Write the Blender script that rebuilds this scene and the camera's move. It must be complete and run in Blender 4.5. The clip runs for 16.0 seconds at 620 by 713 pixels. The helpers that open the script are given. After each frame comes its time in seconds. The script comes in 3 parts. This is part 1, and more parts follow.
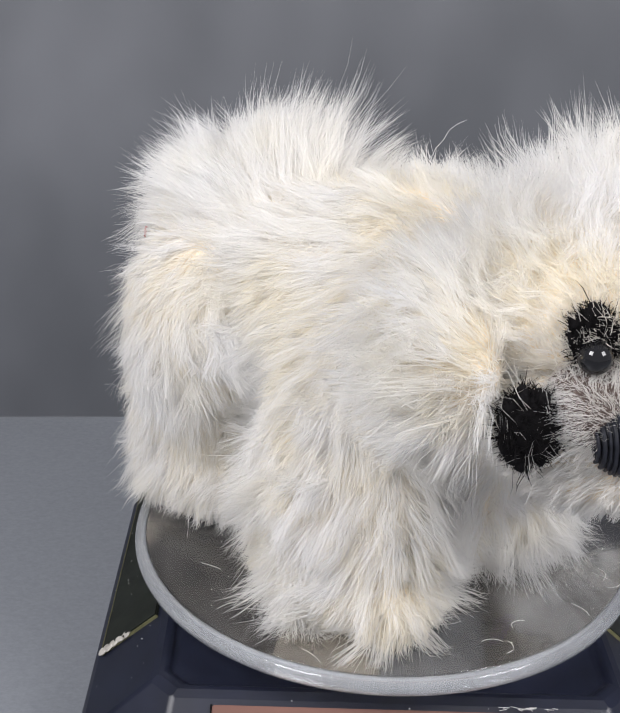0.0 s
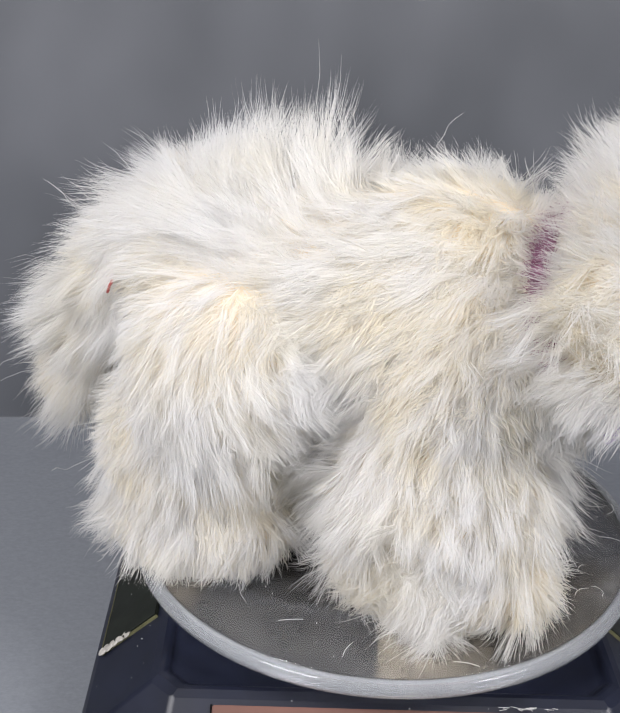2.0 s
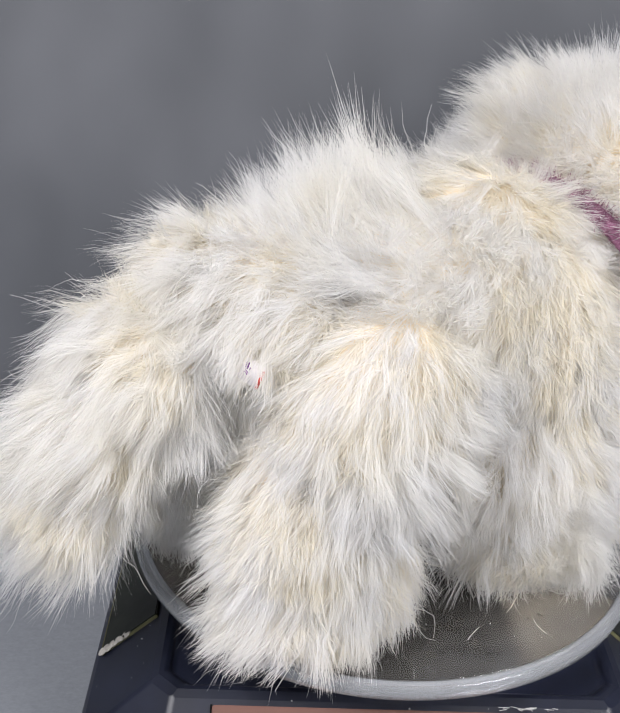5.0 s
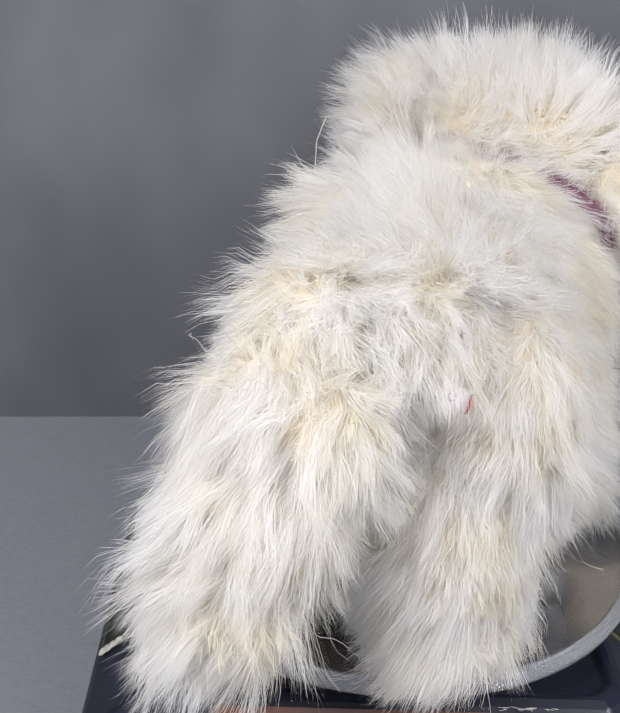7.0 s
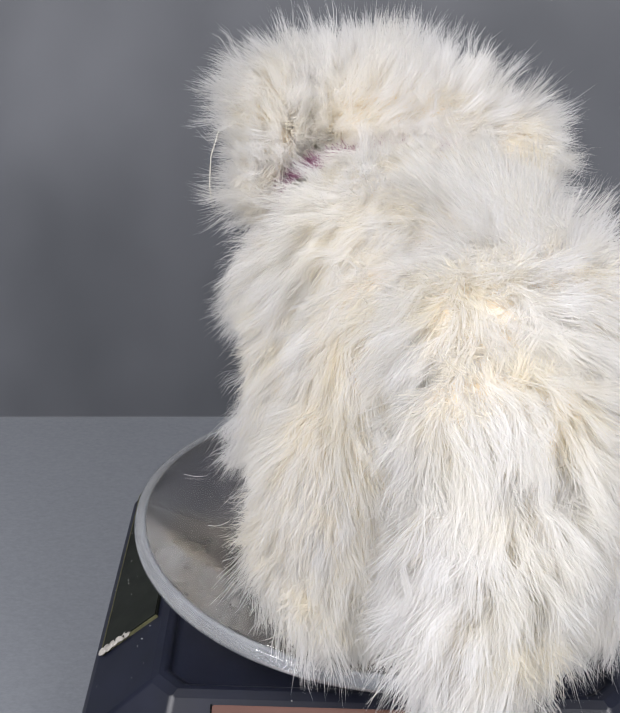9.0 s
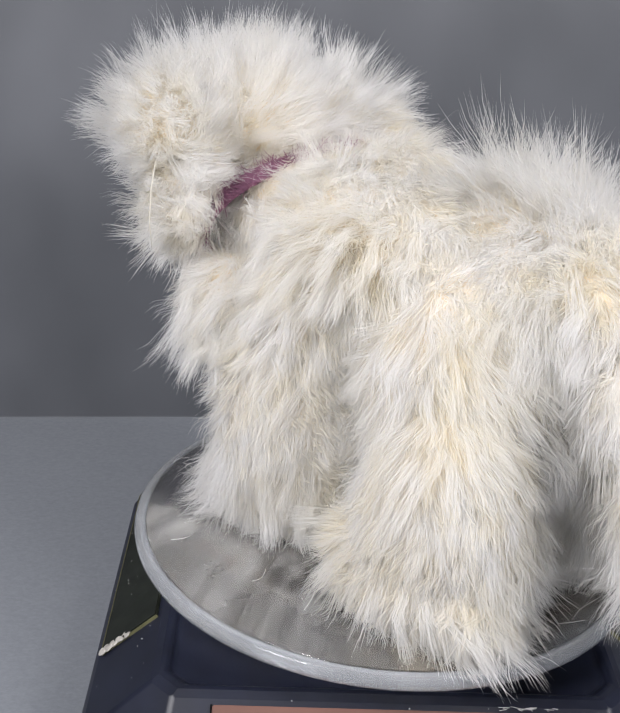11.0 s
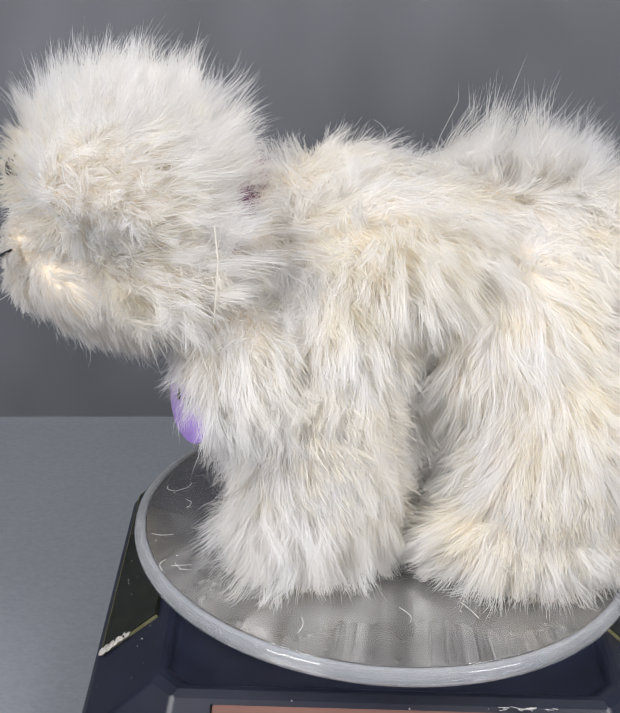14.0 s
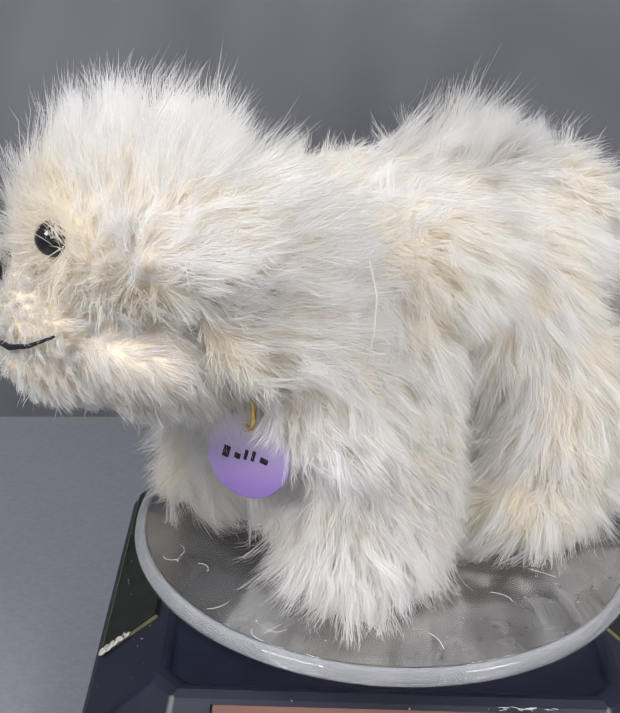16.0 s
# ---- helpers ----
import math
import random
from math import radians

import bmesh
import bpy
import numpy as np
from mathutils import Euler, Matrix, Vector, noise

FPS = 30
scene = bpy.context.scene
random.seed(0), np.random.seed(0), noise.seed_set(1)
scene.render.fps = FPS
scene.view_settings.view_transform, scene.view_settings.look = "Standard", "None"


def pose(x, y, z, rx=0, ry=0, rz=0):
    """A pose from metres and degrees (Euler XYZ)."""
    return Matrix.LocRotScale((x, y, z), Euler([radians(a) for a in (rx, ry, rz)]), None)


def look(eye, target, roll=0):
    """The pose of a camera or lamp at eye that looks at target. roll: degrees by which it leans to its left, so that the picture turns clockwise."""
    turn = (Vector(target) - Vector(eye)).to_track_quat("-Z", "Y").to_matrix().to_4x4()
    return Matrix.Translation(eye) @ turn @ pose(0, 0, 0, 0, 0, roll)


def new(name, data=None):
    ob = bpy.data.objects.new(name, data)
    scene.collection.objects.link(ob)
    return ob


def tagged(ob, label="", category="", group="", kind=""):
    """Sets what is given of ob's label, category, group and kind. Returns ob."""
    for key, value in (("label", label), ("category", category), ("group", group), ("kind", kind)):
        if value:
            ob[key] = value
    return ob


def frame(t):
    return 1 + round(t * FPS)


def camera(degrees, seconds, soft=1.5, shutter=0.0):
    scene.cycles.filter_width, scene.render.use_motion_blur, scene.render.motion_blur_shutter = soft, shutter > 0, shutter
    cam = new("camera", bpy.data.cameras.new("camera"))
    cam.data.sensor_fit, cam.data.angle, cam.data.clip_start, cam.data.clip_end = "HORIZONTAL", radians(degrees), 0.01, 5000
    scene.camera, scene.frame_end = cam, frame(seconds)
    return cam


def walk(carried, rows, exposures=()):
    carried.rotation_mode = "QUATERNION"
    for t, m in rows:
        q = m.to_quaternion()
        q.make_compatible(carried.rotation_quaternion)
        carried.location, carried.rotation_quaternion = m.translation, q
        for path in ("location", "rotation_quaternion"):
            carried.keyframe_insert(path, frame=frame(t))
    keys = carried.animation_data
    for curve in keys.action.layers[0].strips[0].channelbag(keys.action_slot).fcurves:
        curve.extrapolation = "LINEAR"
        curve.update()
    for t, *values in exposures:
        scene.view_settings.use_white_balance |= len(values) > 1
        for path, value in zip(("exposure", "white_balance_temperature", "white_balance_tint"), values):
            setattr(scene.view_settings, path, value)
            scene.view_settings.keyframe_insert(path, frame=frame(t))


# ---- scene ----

# Millimetre helper: the place is built in millimetres and scaled by this.
MM = 0.001

# ---------------------------------------------------------------- camera
cam = camera(29.46, 16.0, soft=1.5)
EYE = Vector((-16.09, -200.0, 125.0)) * MM
PITCH = radians(24.27)
AIM = EYE + Vector((0, math.cos(PITCH), -math.sin(PITCH))) * 0.2
walk(cam, [(0.0, look(EYE, AIM, 2.44)), (16.0, look(EYE, AIM, 2.44))])


def turn_at(t):
    """Degrees through which the turntable has turned at t seconds."""
    return 16.69 * t - 0.00836 * (t - 8.0) ** 2


# ---------------------------------------------------------------- world and lamps
def make_light():
    world = bpy.data.worlds.new("studio_world")
    scene.world = world
    world.use_nodes = True
    bg = world.node_tree.nodes["Background"]
    bg.inputs["Color"].default_value = (0.89, 0.90, 0.99, 1)
    bg.inputs["Strength"].default_value = 0.52

    def lamp(name, eye, target, size, watts, color):
        data = bpy.data.lights.new(name, "AREA")
        data.shape, data.size, data.size_y = "RECTANGLE", size[0], size[1]
        data.energy, data.color = watts, color
        new(name, data).matrix_world = look(eye, target)

    lamp("key_lamp", (-0.28, -0.29, 0.39), (0, 0, 0.02), (0.20, 0.20), 2.6, (0.985, 0.970, 0.995))
    lamp("second_lamp", (0.34, -0.29, 0.38), (0, 0, 0.02), (0.20, 0.20), 1.95, (0.985, 0.970, 0.995))


make_light()


# ---------------------------------------------------------------- materials
def material(name):
    m = bpy.data.materials.new(name)
    m.use_nodes = True
    nt = m.node_tree
    return m, nt, nt.nodes["Principled BSDF"]


def node(nt, kind, **values):
    n = nt.nodes.new(kind)
    for key, value in values.items():
        n.inputs[key].default_value = value
    return n


def noise_tex(nt, scale, detail=4.0, rough=0.55, stretch=None):
    coord = nt.nodes.new("ShaderNodeTexCoord")
    tex = node(nt, "ShaderNodeTexNoise", Scale=scale, Detail=detail, Roughness=rough)
    if stretch:
        mapping = nt.nodes.new("ShaderNodeMapping")
        mapping.inputs["Scale"].default_value = stretch
        nt.links.new(coord.outputs["Object"], mapping.inputs["Vector"])
        nt.links.new(mapping.outputs["Vector"], tex.inputs["Vector"])
    else:
        nt.links.new(coord.outputs["Object"], tex.inputs["Vector"])
    return tex


def ramp(nt, source, stops):
    r = nt.nodes.new("ShaderNodeValToRGB")
    while len(r.color_ramp.elements) < len(stops):
        r.color_ramp.elements.new(0.5)
    for e, (pos, col) in zip(r.color_ramp.elements, stops):
        e.position, e.color = pos, (*col, 1)
    nt.links.new(source, r.inputs["Fac"])
    return r


def bump(nt, bsdf, source, strength, distance):
    b = node(nt, "ShaderNodeBump", Strength=strength, Distance=distance)
    nt.links.new(source, b.inputs["Height"])
    nt.links.new(b.outputs["Normal"], bsdf.inputs["Normal"])


def plain(name, color, rough=0.5, metal=0.0, vary=0.15, scale=400.0, relief=0.0, spec=0.5):
    """A surface with fine and coarse variation round one base colour."""
    m, nt, bsdf = material(name)
    t = noise_tex(nt, scale)
    lo = tuple(c * (1 - vary) for c in color)
    hi = tuple(min(1.0, c * (1 + vary)) for c in color)
    r = ramp(nt, t.outputs["Fac"], [(0.3, lo), (0.7, hi)])
    nt.links.new(r.outputs["Color"], bsdf.inputs["Base Color"])
    t2 = noise_tex(nt, scale * 0.15)
    rr = ramp(nt, t2.outputs["Fac"], [(0.3, (rough * 0.8,) * 3), (0.7, (min(1, rough * 1.2),) * 3)])
    nt.links.new(rr.outputs["Color"], bsdf.inputs["Roughness"])
    bsdf.inputs["Metallic"].default_value = metal
    bsdf.inputs["Specular IOR Level"].default_value = spec
    if relief:
        bump(nt, bsdf, t.outputs["Fac"], 0.5, relief)
    return m


def fur_material(name, white, cream, gloss=0.35, sheer=0.25):
    """Mohair fibre: lets light through, cream in patches, each fibre a little different."""
    m, nt, bsdf = material(name)
    patches = noise_tex(nt, 75.0, 3.0)
    tone = ramp(nt, patches.outputs["Fac"], [(0.40, white), (0.66, cream)])
    geo = nt.nodes.new("ShaderNodeNewGeometry")
    each = ramp(nt, geo.outputs["Random Per Island"], [(0.0, (0.955, 0.95, 0.94)), (0.5, (0.99, 0.988, 0.985)), (1.0, (1.0, 1.0, 1.0))])
    mix = nt.nodes.new("ShaderNodeMix")
    mix.data_type, mix.blend_type = "RGBA", "MULTIPLY"
    mix.inputs["Factor"].default_value = 1.0
    nt.links.new(tone.outputs["Color"], mix.inputs[6])
    nt.links.new(each.outputs["Color"], mix.inputs[7])
    bsdf.inputs["Roughness"].default_value = 0.34
    bsdf.inputs["Specular IOR Level"].default_value = gloss
    nt.links.new(mix.outputs[2], bsdf.inputs["Base Color"])
    trans = nt.nodes.new("ShaderNodeBsdfTranslucent")
    nt.links.new(mix.outputs[2], trans.inputs["Color"])
    both = nt.nodes.new("ShaderNodeMixShader")
    both.inputs["Fac"].default_value = 0.6
    out = nt.nodes["Material Output"]
    nt.links.new(bsdf.outputs["BSDF"], both.inputs[1])
    nt.links.new(trans.outputs["BSDF"], both.inputs[2])
    # fine fibres let part of the light straight past
    clear = nt.nodes.new("ShaderNodeBsdfTransparent")
    thin = nt.nodes.new("ShaderNodeMixShader")
    thin.inputs["Fac"].default_value = sheer
    nt.links.new(both.outputs["Shader"], thin.inputs[1])
    nt.links.new(clear.outputs["BSDF"], thin.inputs[2])
    nt.links.new(thin.outputs["Shader"], out.inputs["Surface"])
    return m


MOHAIR = fur_material("cream_mohair", (0.99, 0.986, 0.982), (0.987, 0.97, 0.925), 0.5)
UNDERCOAT = fur_material("cream_undercoat", (0.987, 0.962, 0.905), (0.987, 0.945, 0.84), 0.2)
SHORT_PILE = fur_material("clipped_mohair", (0.90, 0.89, 0.87), (0.88, 0.855, 0.81), 0.3, 0.1)
BACKING = plain("cream_backing_cloth", (0.74, 0.64, 0.49), 0.9, vary=0.08, scale=900.0, relief=0.0002)
BLACK_FELT = plain("black_felt", (0.006, 0.0055, 0.006), 0.95, vary=0.4, scale=1500.0, relief=0.0003, spec=0.1)
GRIZZLE = plain("dark_ground_cloth", (0.10, 0.075, 0.065), 0.9, vary=0.3, scale=1200.0, relief=0.0002, spec=0.2)
BLACK_THREAD = plain("black_stitching_thread", (0.008, 0.009, 0.014), 0.5, vary=0.5, scale=1200.0, relief=0.0003, spec=0.35)
EYE_GLASS = plain("black_glass_bead", (0.006, 0.006, 0.007), 0.06, vary=0.1)
COLLAR_CLOTH = plain("mauve_ribbon", (0.27, 0.115, 0.19), 0.8, vary=0.25, scale=1200.0, relief=0.0002)
GOLD = plain("gold_wire", (0.85, 0.58, 0.16), 0.25, metal=1.0, vary=0.1)
LABEL_WHITE = plain("white_satin_label", (0.80, 0.77, 0.78), 0.6, vary=0.06, scale=900.0)
INK_PURPLE = plain("purple_ink", (0.22, 0.06, 0.30), 0.6)
INK_RED = plain("red_thread", (0.55, 0.09, 0.07), 0.7)
INK_BLACK = plain("black_ink", (0.012, 0.01, 0.02), 0.4)
BASE_PLASTIC = plain("navy_gloss_plastic", (0.009, 0.011, 0.022), 0.36, vary=0.25, scale=120.0, spec=0.4)
PANEL_BLACK = plain("black_solar_cell", (0.010, 0.012, 0.008), 0.42, vary=0.4, scale=300.0, spec=0.3)
PANEL_BROWN = plain("copper_brown_panel", (0.17, 0.085, 0.065), 0.14, vary=0.12, scale=60.0, spec=0.7)
SCUFF = plain("dried_glue", (0.42, 0.40, 0.36), 0.7, vary=0.4, scale=900.0, relief=0.0004)
YELLOW_EDGE = plain("yellowed_panel_edge", (0.13, 0.125, 0.06), 0.7, vary=0.2)
LINT = plain("white_lint", (0.8, 0.79, 0.76), 0.7)


def make_frosted():
    m, nt, bsdf = material("frosted_acrylic_edge")
    t = noise_tex(nt, 160.0)
    r = ramp(nt, t.outputs["Fac"], [(0.3, (0.66, 0.68, 0.70)), (0.7, (0.76, 0.78, 0.80))])
    nt.links.new(r.outputs["Color"], bsdf.inputs["Base Color"])
    bsdf.inputs["Roughness"].default_value = 0.13
    bsdf.inputs["Transmission Weight"].default_value = 0.72
    bsdf.inputs["IOR"].default_value = 1.49
    return m


def make_acrylic():
    m, nt, bsdf = material("clear_acrylic")
    bsdf.inputs["Base Color"].default_value = (0.93, 0.94, 0.94, 1)
    t = noise_tex(nt, 90.0)
    r = ramp(nt, t.outputs["Fac"], [(0.35, (0.05,) * 3), (0.7, (0.13,) * 3)])
    nt.links.new(r.outputs["Color"], bsdf.inputs["Roughness"])
    bsdf.inputs["Transmission Weight"].default_value = 1.0
    bsdf.inputs["IOR"].default_value = 1.49
    # fine scuffs that scatter a little light
    haze = nt.nodes.new("ShaderNodeBsdfDiffuse")
    haze.inputs["Color"].default_value = (0.74, 0.71, 0.68, 1)
    cloud = noise_tex(nt, 45.0, 5.0, 0.65)
    amount = ramp(nt, cloud.outputs["Fac"], [(0.3, (0.015,) * 3), (0.75, (0.06,) * 3)])
    both = nt.nodes.new("ShaderNodeMixShader")
    nt.links.new(amount.outputs["Color"], both.inputs["Fac"])
    nt.links.new(bsdf.outputs["BSDF"], both.inputs[1])
    nt.links.new(haze.outputs["BSDF"], both.inputs[2])
    nt.links.new(both.outputs["Shader"], nt.nodes["Material Output"].inputs["Surface"])
    return m


def make_tag():
    m, nt, bsdf = material("lilac_enamel")
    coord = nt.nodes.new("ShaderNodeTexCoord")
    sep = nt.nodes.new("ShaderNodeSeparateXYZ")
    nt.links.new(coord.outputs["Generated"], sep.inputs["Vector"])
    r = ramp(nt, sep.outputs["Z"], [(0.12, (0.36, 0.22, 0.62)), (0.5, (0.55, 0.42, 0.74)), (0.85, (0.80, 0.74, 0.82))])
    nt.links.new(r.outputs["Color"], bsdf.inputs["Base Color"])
    bsdf.inputs["Roughness"].default_value = 0.3
    return m


def make_table_top():
    m, nt, bsdf = material("brushed_grey_sheet")
    fine = noise_tex(nt, 1100.0, 5.0, 0.7, (0.7, 1.0, 1.0))
    broad = noise_tex(nt, 9.0, 2.0)
    r = ramp(nt, fine.outputs["Fac"], [(0.25, (0.22, 0.235, 0.258)), (0.75, (0.285, 0.30, 0.325))])
    nt.links.new(r.outputs["Color"], bsdf.inputs["Base Color"])
    rr = ramp(nt, broad.outputs["Fac"], [(0.3, (0.38,) * 3), (0.7, (0.52,) * 3)])
    nt.links.new(rr.outputs["Color"], bsdf.inputs["Roughness"])
    bsdf.inputs["Metallic"].default_value = 0.25
    bump(nt, bsdf, fine.outputs["Fac"], 0.12, 0.0001)
    return m


def make_backdrop():
    m, nt, bsdf = material("grey_vinyl_backdrop")
    fine = noise_tex(nt, 500.0, 4.0, 0.6)
    # soft blotchy reflections, put into the base colour as broad noise
    broad = noise_tex(nt, 24.0, 2.0, 0.45, (1.0, 1.0, 0.7))
    r = ramp(nt, broad.outputs["Fac"], [(0.3, (0.078, 0.082, 0.090)), (0.7, (0.126, 0.131, 0.143))])
    nt.links.new(r.outputs["Color"], bsdf.inputs["Base Color"])
    rr = ramp(nt, broad.outputs["Fac"], [(0.3, (0.34,) * 3), (0.7, (0.5,) * 3)])
    nt.links.new(rr.outputs["Color"], bsdf.inputs["Roughness"])
    bump(nt, bsdf, fine.outputs["Fac"], 0.08, 0.0002)
    return m


FROSTED = make_frosted()
ACRYLIC = make_acrylic()
TAG_ENAMEL = make_tag()
TABLE_GREY = make_table_top()
BACKDROP_GREY = make_backdrop()


# ---------------------------------------------------------------- mesh helpers
def part(name, bm, mat, parent=None, label="", smooth=True):
    """Link a bmesh, built in millimetres, as one mesh object under a thing or part."""
    bmesh.ops.scale(bm, vec=(MM, MM, MM), verts=bm.verts)
    me = bpy.data.meshes.new(name)
    bm.to_mesh(me)
    bm.free()
    for p in me.polygons:
        p.use_smooth = smooth
    me.materials.append(mat)
    ob = new(name, me)
    ob.parent = parent
    if label:
        tagged(ob, label)
    return ob


def ellipsoid(bm, c, r, turn=(0, 0, 0), u=28, v=18):
    m = pose(*c, *turn) @ Matrix.Diagonal((*r, 1))
    bmesh.ops.create_uvsphere(bm, u_segments=u, v_segments=v, radius=1.0, matrix=m)


def tube(bm, points, radii, sides=10):
    """A tapered tube along points, closed at both ends."""
    pts = [Vector(p) for p in points]
    rings = []
    for i, p in enumerate(pts):
        d = (pts[min(i + 1, len(pts) - 1)] - pts[max(i - 1, 0)]).normalized()
        a = d.orthogonal().normalized()
        b = d.cross(a)
        rings.append((p, a, b))
    for i in range(1, len(rings)):
        p, a, b = rings[i]
        pa = rings[i - 1][1]
        d = a.cross(b)
        a = (pa - d * pa.dot(d)).normalized()
        rings[i] = (p, a, d.cross(a))
    loops = []
    for (p, a, b), r in zip(rings, radii):
        loops.append([bm.verts.new(p + (a * math.cos(k * math.tau / sides) + b * math.sin(k * math.tau / sides)) * r) for k in range(sides)])
    for l0, l1 in zip(loops, loops[1:]):
        for k in range(sides):
            bm.faces.new((l0[k], l0[(k + 1) % sides], l1[(k + 1) % sides], l1[k]))
    bm.faces.new(loops[0][::-1])
    bm.faces.new(loops[-1])


def ring_loft(bm, loops, closed=True):
    """Join equal closed loops of points into a skin; fill the first and last."""
    made = [[bm.verts.new(p) for p in loop] for loop in loops]
    n = len(made[0])
    for l0, l1 in zip(made, made[1:]):
        for k in range(n):
            bm.faces.new((l0[k], l0[(k + 1) % n], l1[(k + 1) % n], l1[k]))
    if closed:
        bm.faces.new(made[0][::-1])
        bm.faces.new(made[-1])


def box(bm, c, s, turn=(0, 0, 0), bevel=0.0):
    m = pose(*c, *turn) @ Matrix.Diagonal((*s, 1))
    got = bmesh.ops.create_cube(bm, size=1.0, matrix=m)
    if bevel:
        edges = {e for v in got["verts"] for e in v.link_edges}
        bmesh.ops.bevel(bm, geom=list(edges), offset=bevel, segments=2, affect="EDGES")


# ---------------------------------------------------------------- setting
def make_setting():
    bm = bmesh.new()
    box(bm, (0, 0, -TABLE_DROP - 10), (1600, 1600, 20))
    tagged(part("table_top", bm, TABLE_GREY, smooth=False), "brushed grey table surface under the turntable", "table", kind="structure")
    bm = bmesh.new()
    w, y0 = 900, BACK_Y
    foot, cove = -TABLE_DROP - 0.6, 1.2
    curve = [(y0 - cove * (1 - math.cos(a)), foot + cove * (1 - math.sin(a))) for a in [radians(90 * k / 16) for k in range(17)]]
    prof = [(y0 + 6, foot), (y0 + 6, 900), (y0, 900)] + curve
    ring_loft(bm, [[(x, y, z) for y, z in prof] for x in (-w, w)])
    bmesh.ops.recalc_face_normals(bm, faces=bm.faces)
    bmesh.ops.rotate(bm, matrix=Matrix.Rotation(radians(5.5), 3, "Z"), cent=(-104, 101, 0), verts=bm.verts)
    tagged(part("backdrop", bm, BACKDROP_GREY), "smooth grey vinyl photo backdrop standing behind, blotchy reflections put into its colour", "backdrop", kind="structure")


TABLE_DROP = 34.0
BACK_Y = 101.0
make_setting()


# ---------------------------------------------------------------- turntable base
def octagon(half, cut, z):
    h, k = half, half - cut
    return [(k, -h, z), (h, -k, z), (h, k, z), (k, h, z), (-k, h, z), (-h, k, z), (-h, -k, z), (-k, -h, z)]


def make_base():
    base = new("turntable")
    tagged(base, "navy plastic square turntable base with sloping solar panels", "turntable")
    bm = bmesh.new()
    loops = [octagon(54.5, 14, -TABLE_DROP), octagon(55, 14, -TABLE_DROP + 2), octagon(54, 14, -20.8), octagon(53, 13.8, -19.6),
             octagon(41.0, 4, -9.0), octagon(39.6, 3.6, -8.2), octagon(38.2, 3.4, -8.2), octagon(37.4, 3.2, -9.6)]
    ring_loft(bm, loops)
    bmesh.ops.recalc_face_normals(bm, faces=bm.faces)
    body = part("housing", bm, BASE_PLASTIC, base)
    for p in body.data.polygons:
        p.use_smooth = False
    mod = body.modifiers.new("round", "BEVEL")
    mod.width, mod.segments, mod.limit_method = 0.0008, 3, "ANGLE"
    mod.harden_normals = True
    bm = bmesh.new()
    bmesh.ops.create_cone(bm, cap_ends=True, segments=40, radius1=9, radius2=8, depth=7, matrix=pose(0, 0, -6.2))
    part("spindle", bm, BASE_PLASTIC, base)
    slope = math.degrees(math.atan2(10.6, 12.0))

    def panel(name, k, shift, w, mat, label):
        bm = bmesh.new()
        m = pose(0, 0, 0, 0, 0, 90 * k) @ pose(shift, -47.0, -14.2, slope, 0, 0)
        box(bm, (0, 0, 0.1), (w, 13.8, 1.0), bevel=0.2)
        bmesh.ops.transform(bm, matrix=m, verts=bm.verts)
        p = part(name, bm, mat, base, label, smooth=False)
        bm = bmesh.new()
        for x, y, sx, sy in ((0, -7.1, w + 0.6, 0.2), (-w / 2 - 0.2, 0, 0.24, 14), (w / 2 + 0.2, 0, 0.24, 14)):
            box(bm, (x, y, 0.1), (sx, sy, 0.8), bevel=0.06)
        bmesh.ops.transform(bm, matrix=m, verts=bm.verts)
        part("panel_edge", bm, BLACK_FELT if k == 0 else YELLOW_EDGE, p, "thin black frame" if k == 0 else "yellowed cut edge", smooth=False)
        return m

    panel("front_panel", 0, 1.0, 62, PANEL_BROWN, "copper brown glossy solar window")
    panel("solar_panel", 1, 10.5, 57, PANEL_BLACK, "black glossy solar cell")
    panel("solar_panel", 2, 0.0, 60, PANEL_BLACK, "black glossy solar cell")
    m = panel("solar_panel", 3, -10.5, 57, PANEL_BLACK, "black glossy solar cell")
    # smear of dried glue along the lower corner of the side panel
    bm = bmesh.new()
    for k in range(14):
        f = k / 13
        ellipsoid(bm, (28.2 + 0.5 * math.sin(k * 2.1), -6.9 + 6.6 * f, 0.45), (1.2 - 0.8 * f + 0.2 * math.sin(k * 5.0), 0.9, 0.22), (0, 0, 50 * math.sin(k * 3.0)), 10, 6)
    bmesh.ops.transform(bm, matrix=m, verts=bm.verts)
    part("glue_smear", bm, SCUFF, base, "rough smear of dried grey glue")
    base.matrix_basis = pose(-0.0008, -0.0022, 0, 0, 0, 1.2)
    return base


BASE = make_base()


# ---------------------------------------------------------------- turning disc
TILT = pose(0, 0, 0, 0, 1.7, 0)
LOW_SIDE = -157.0


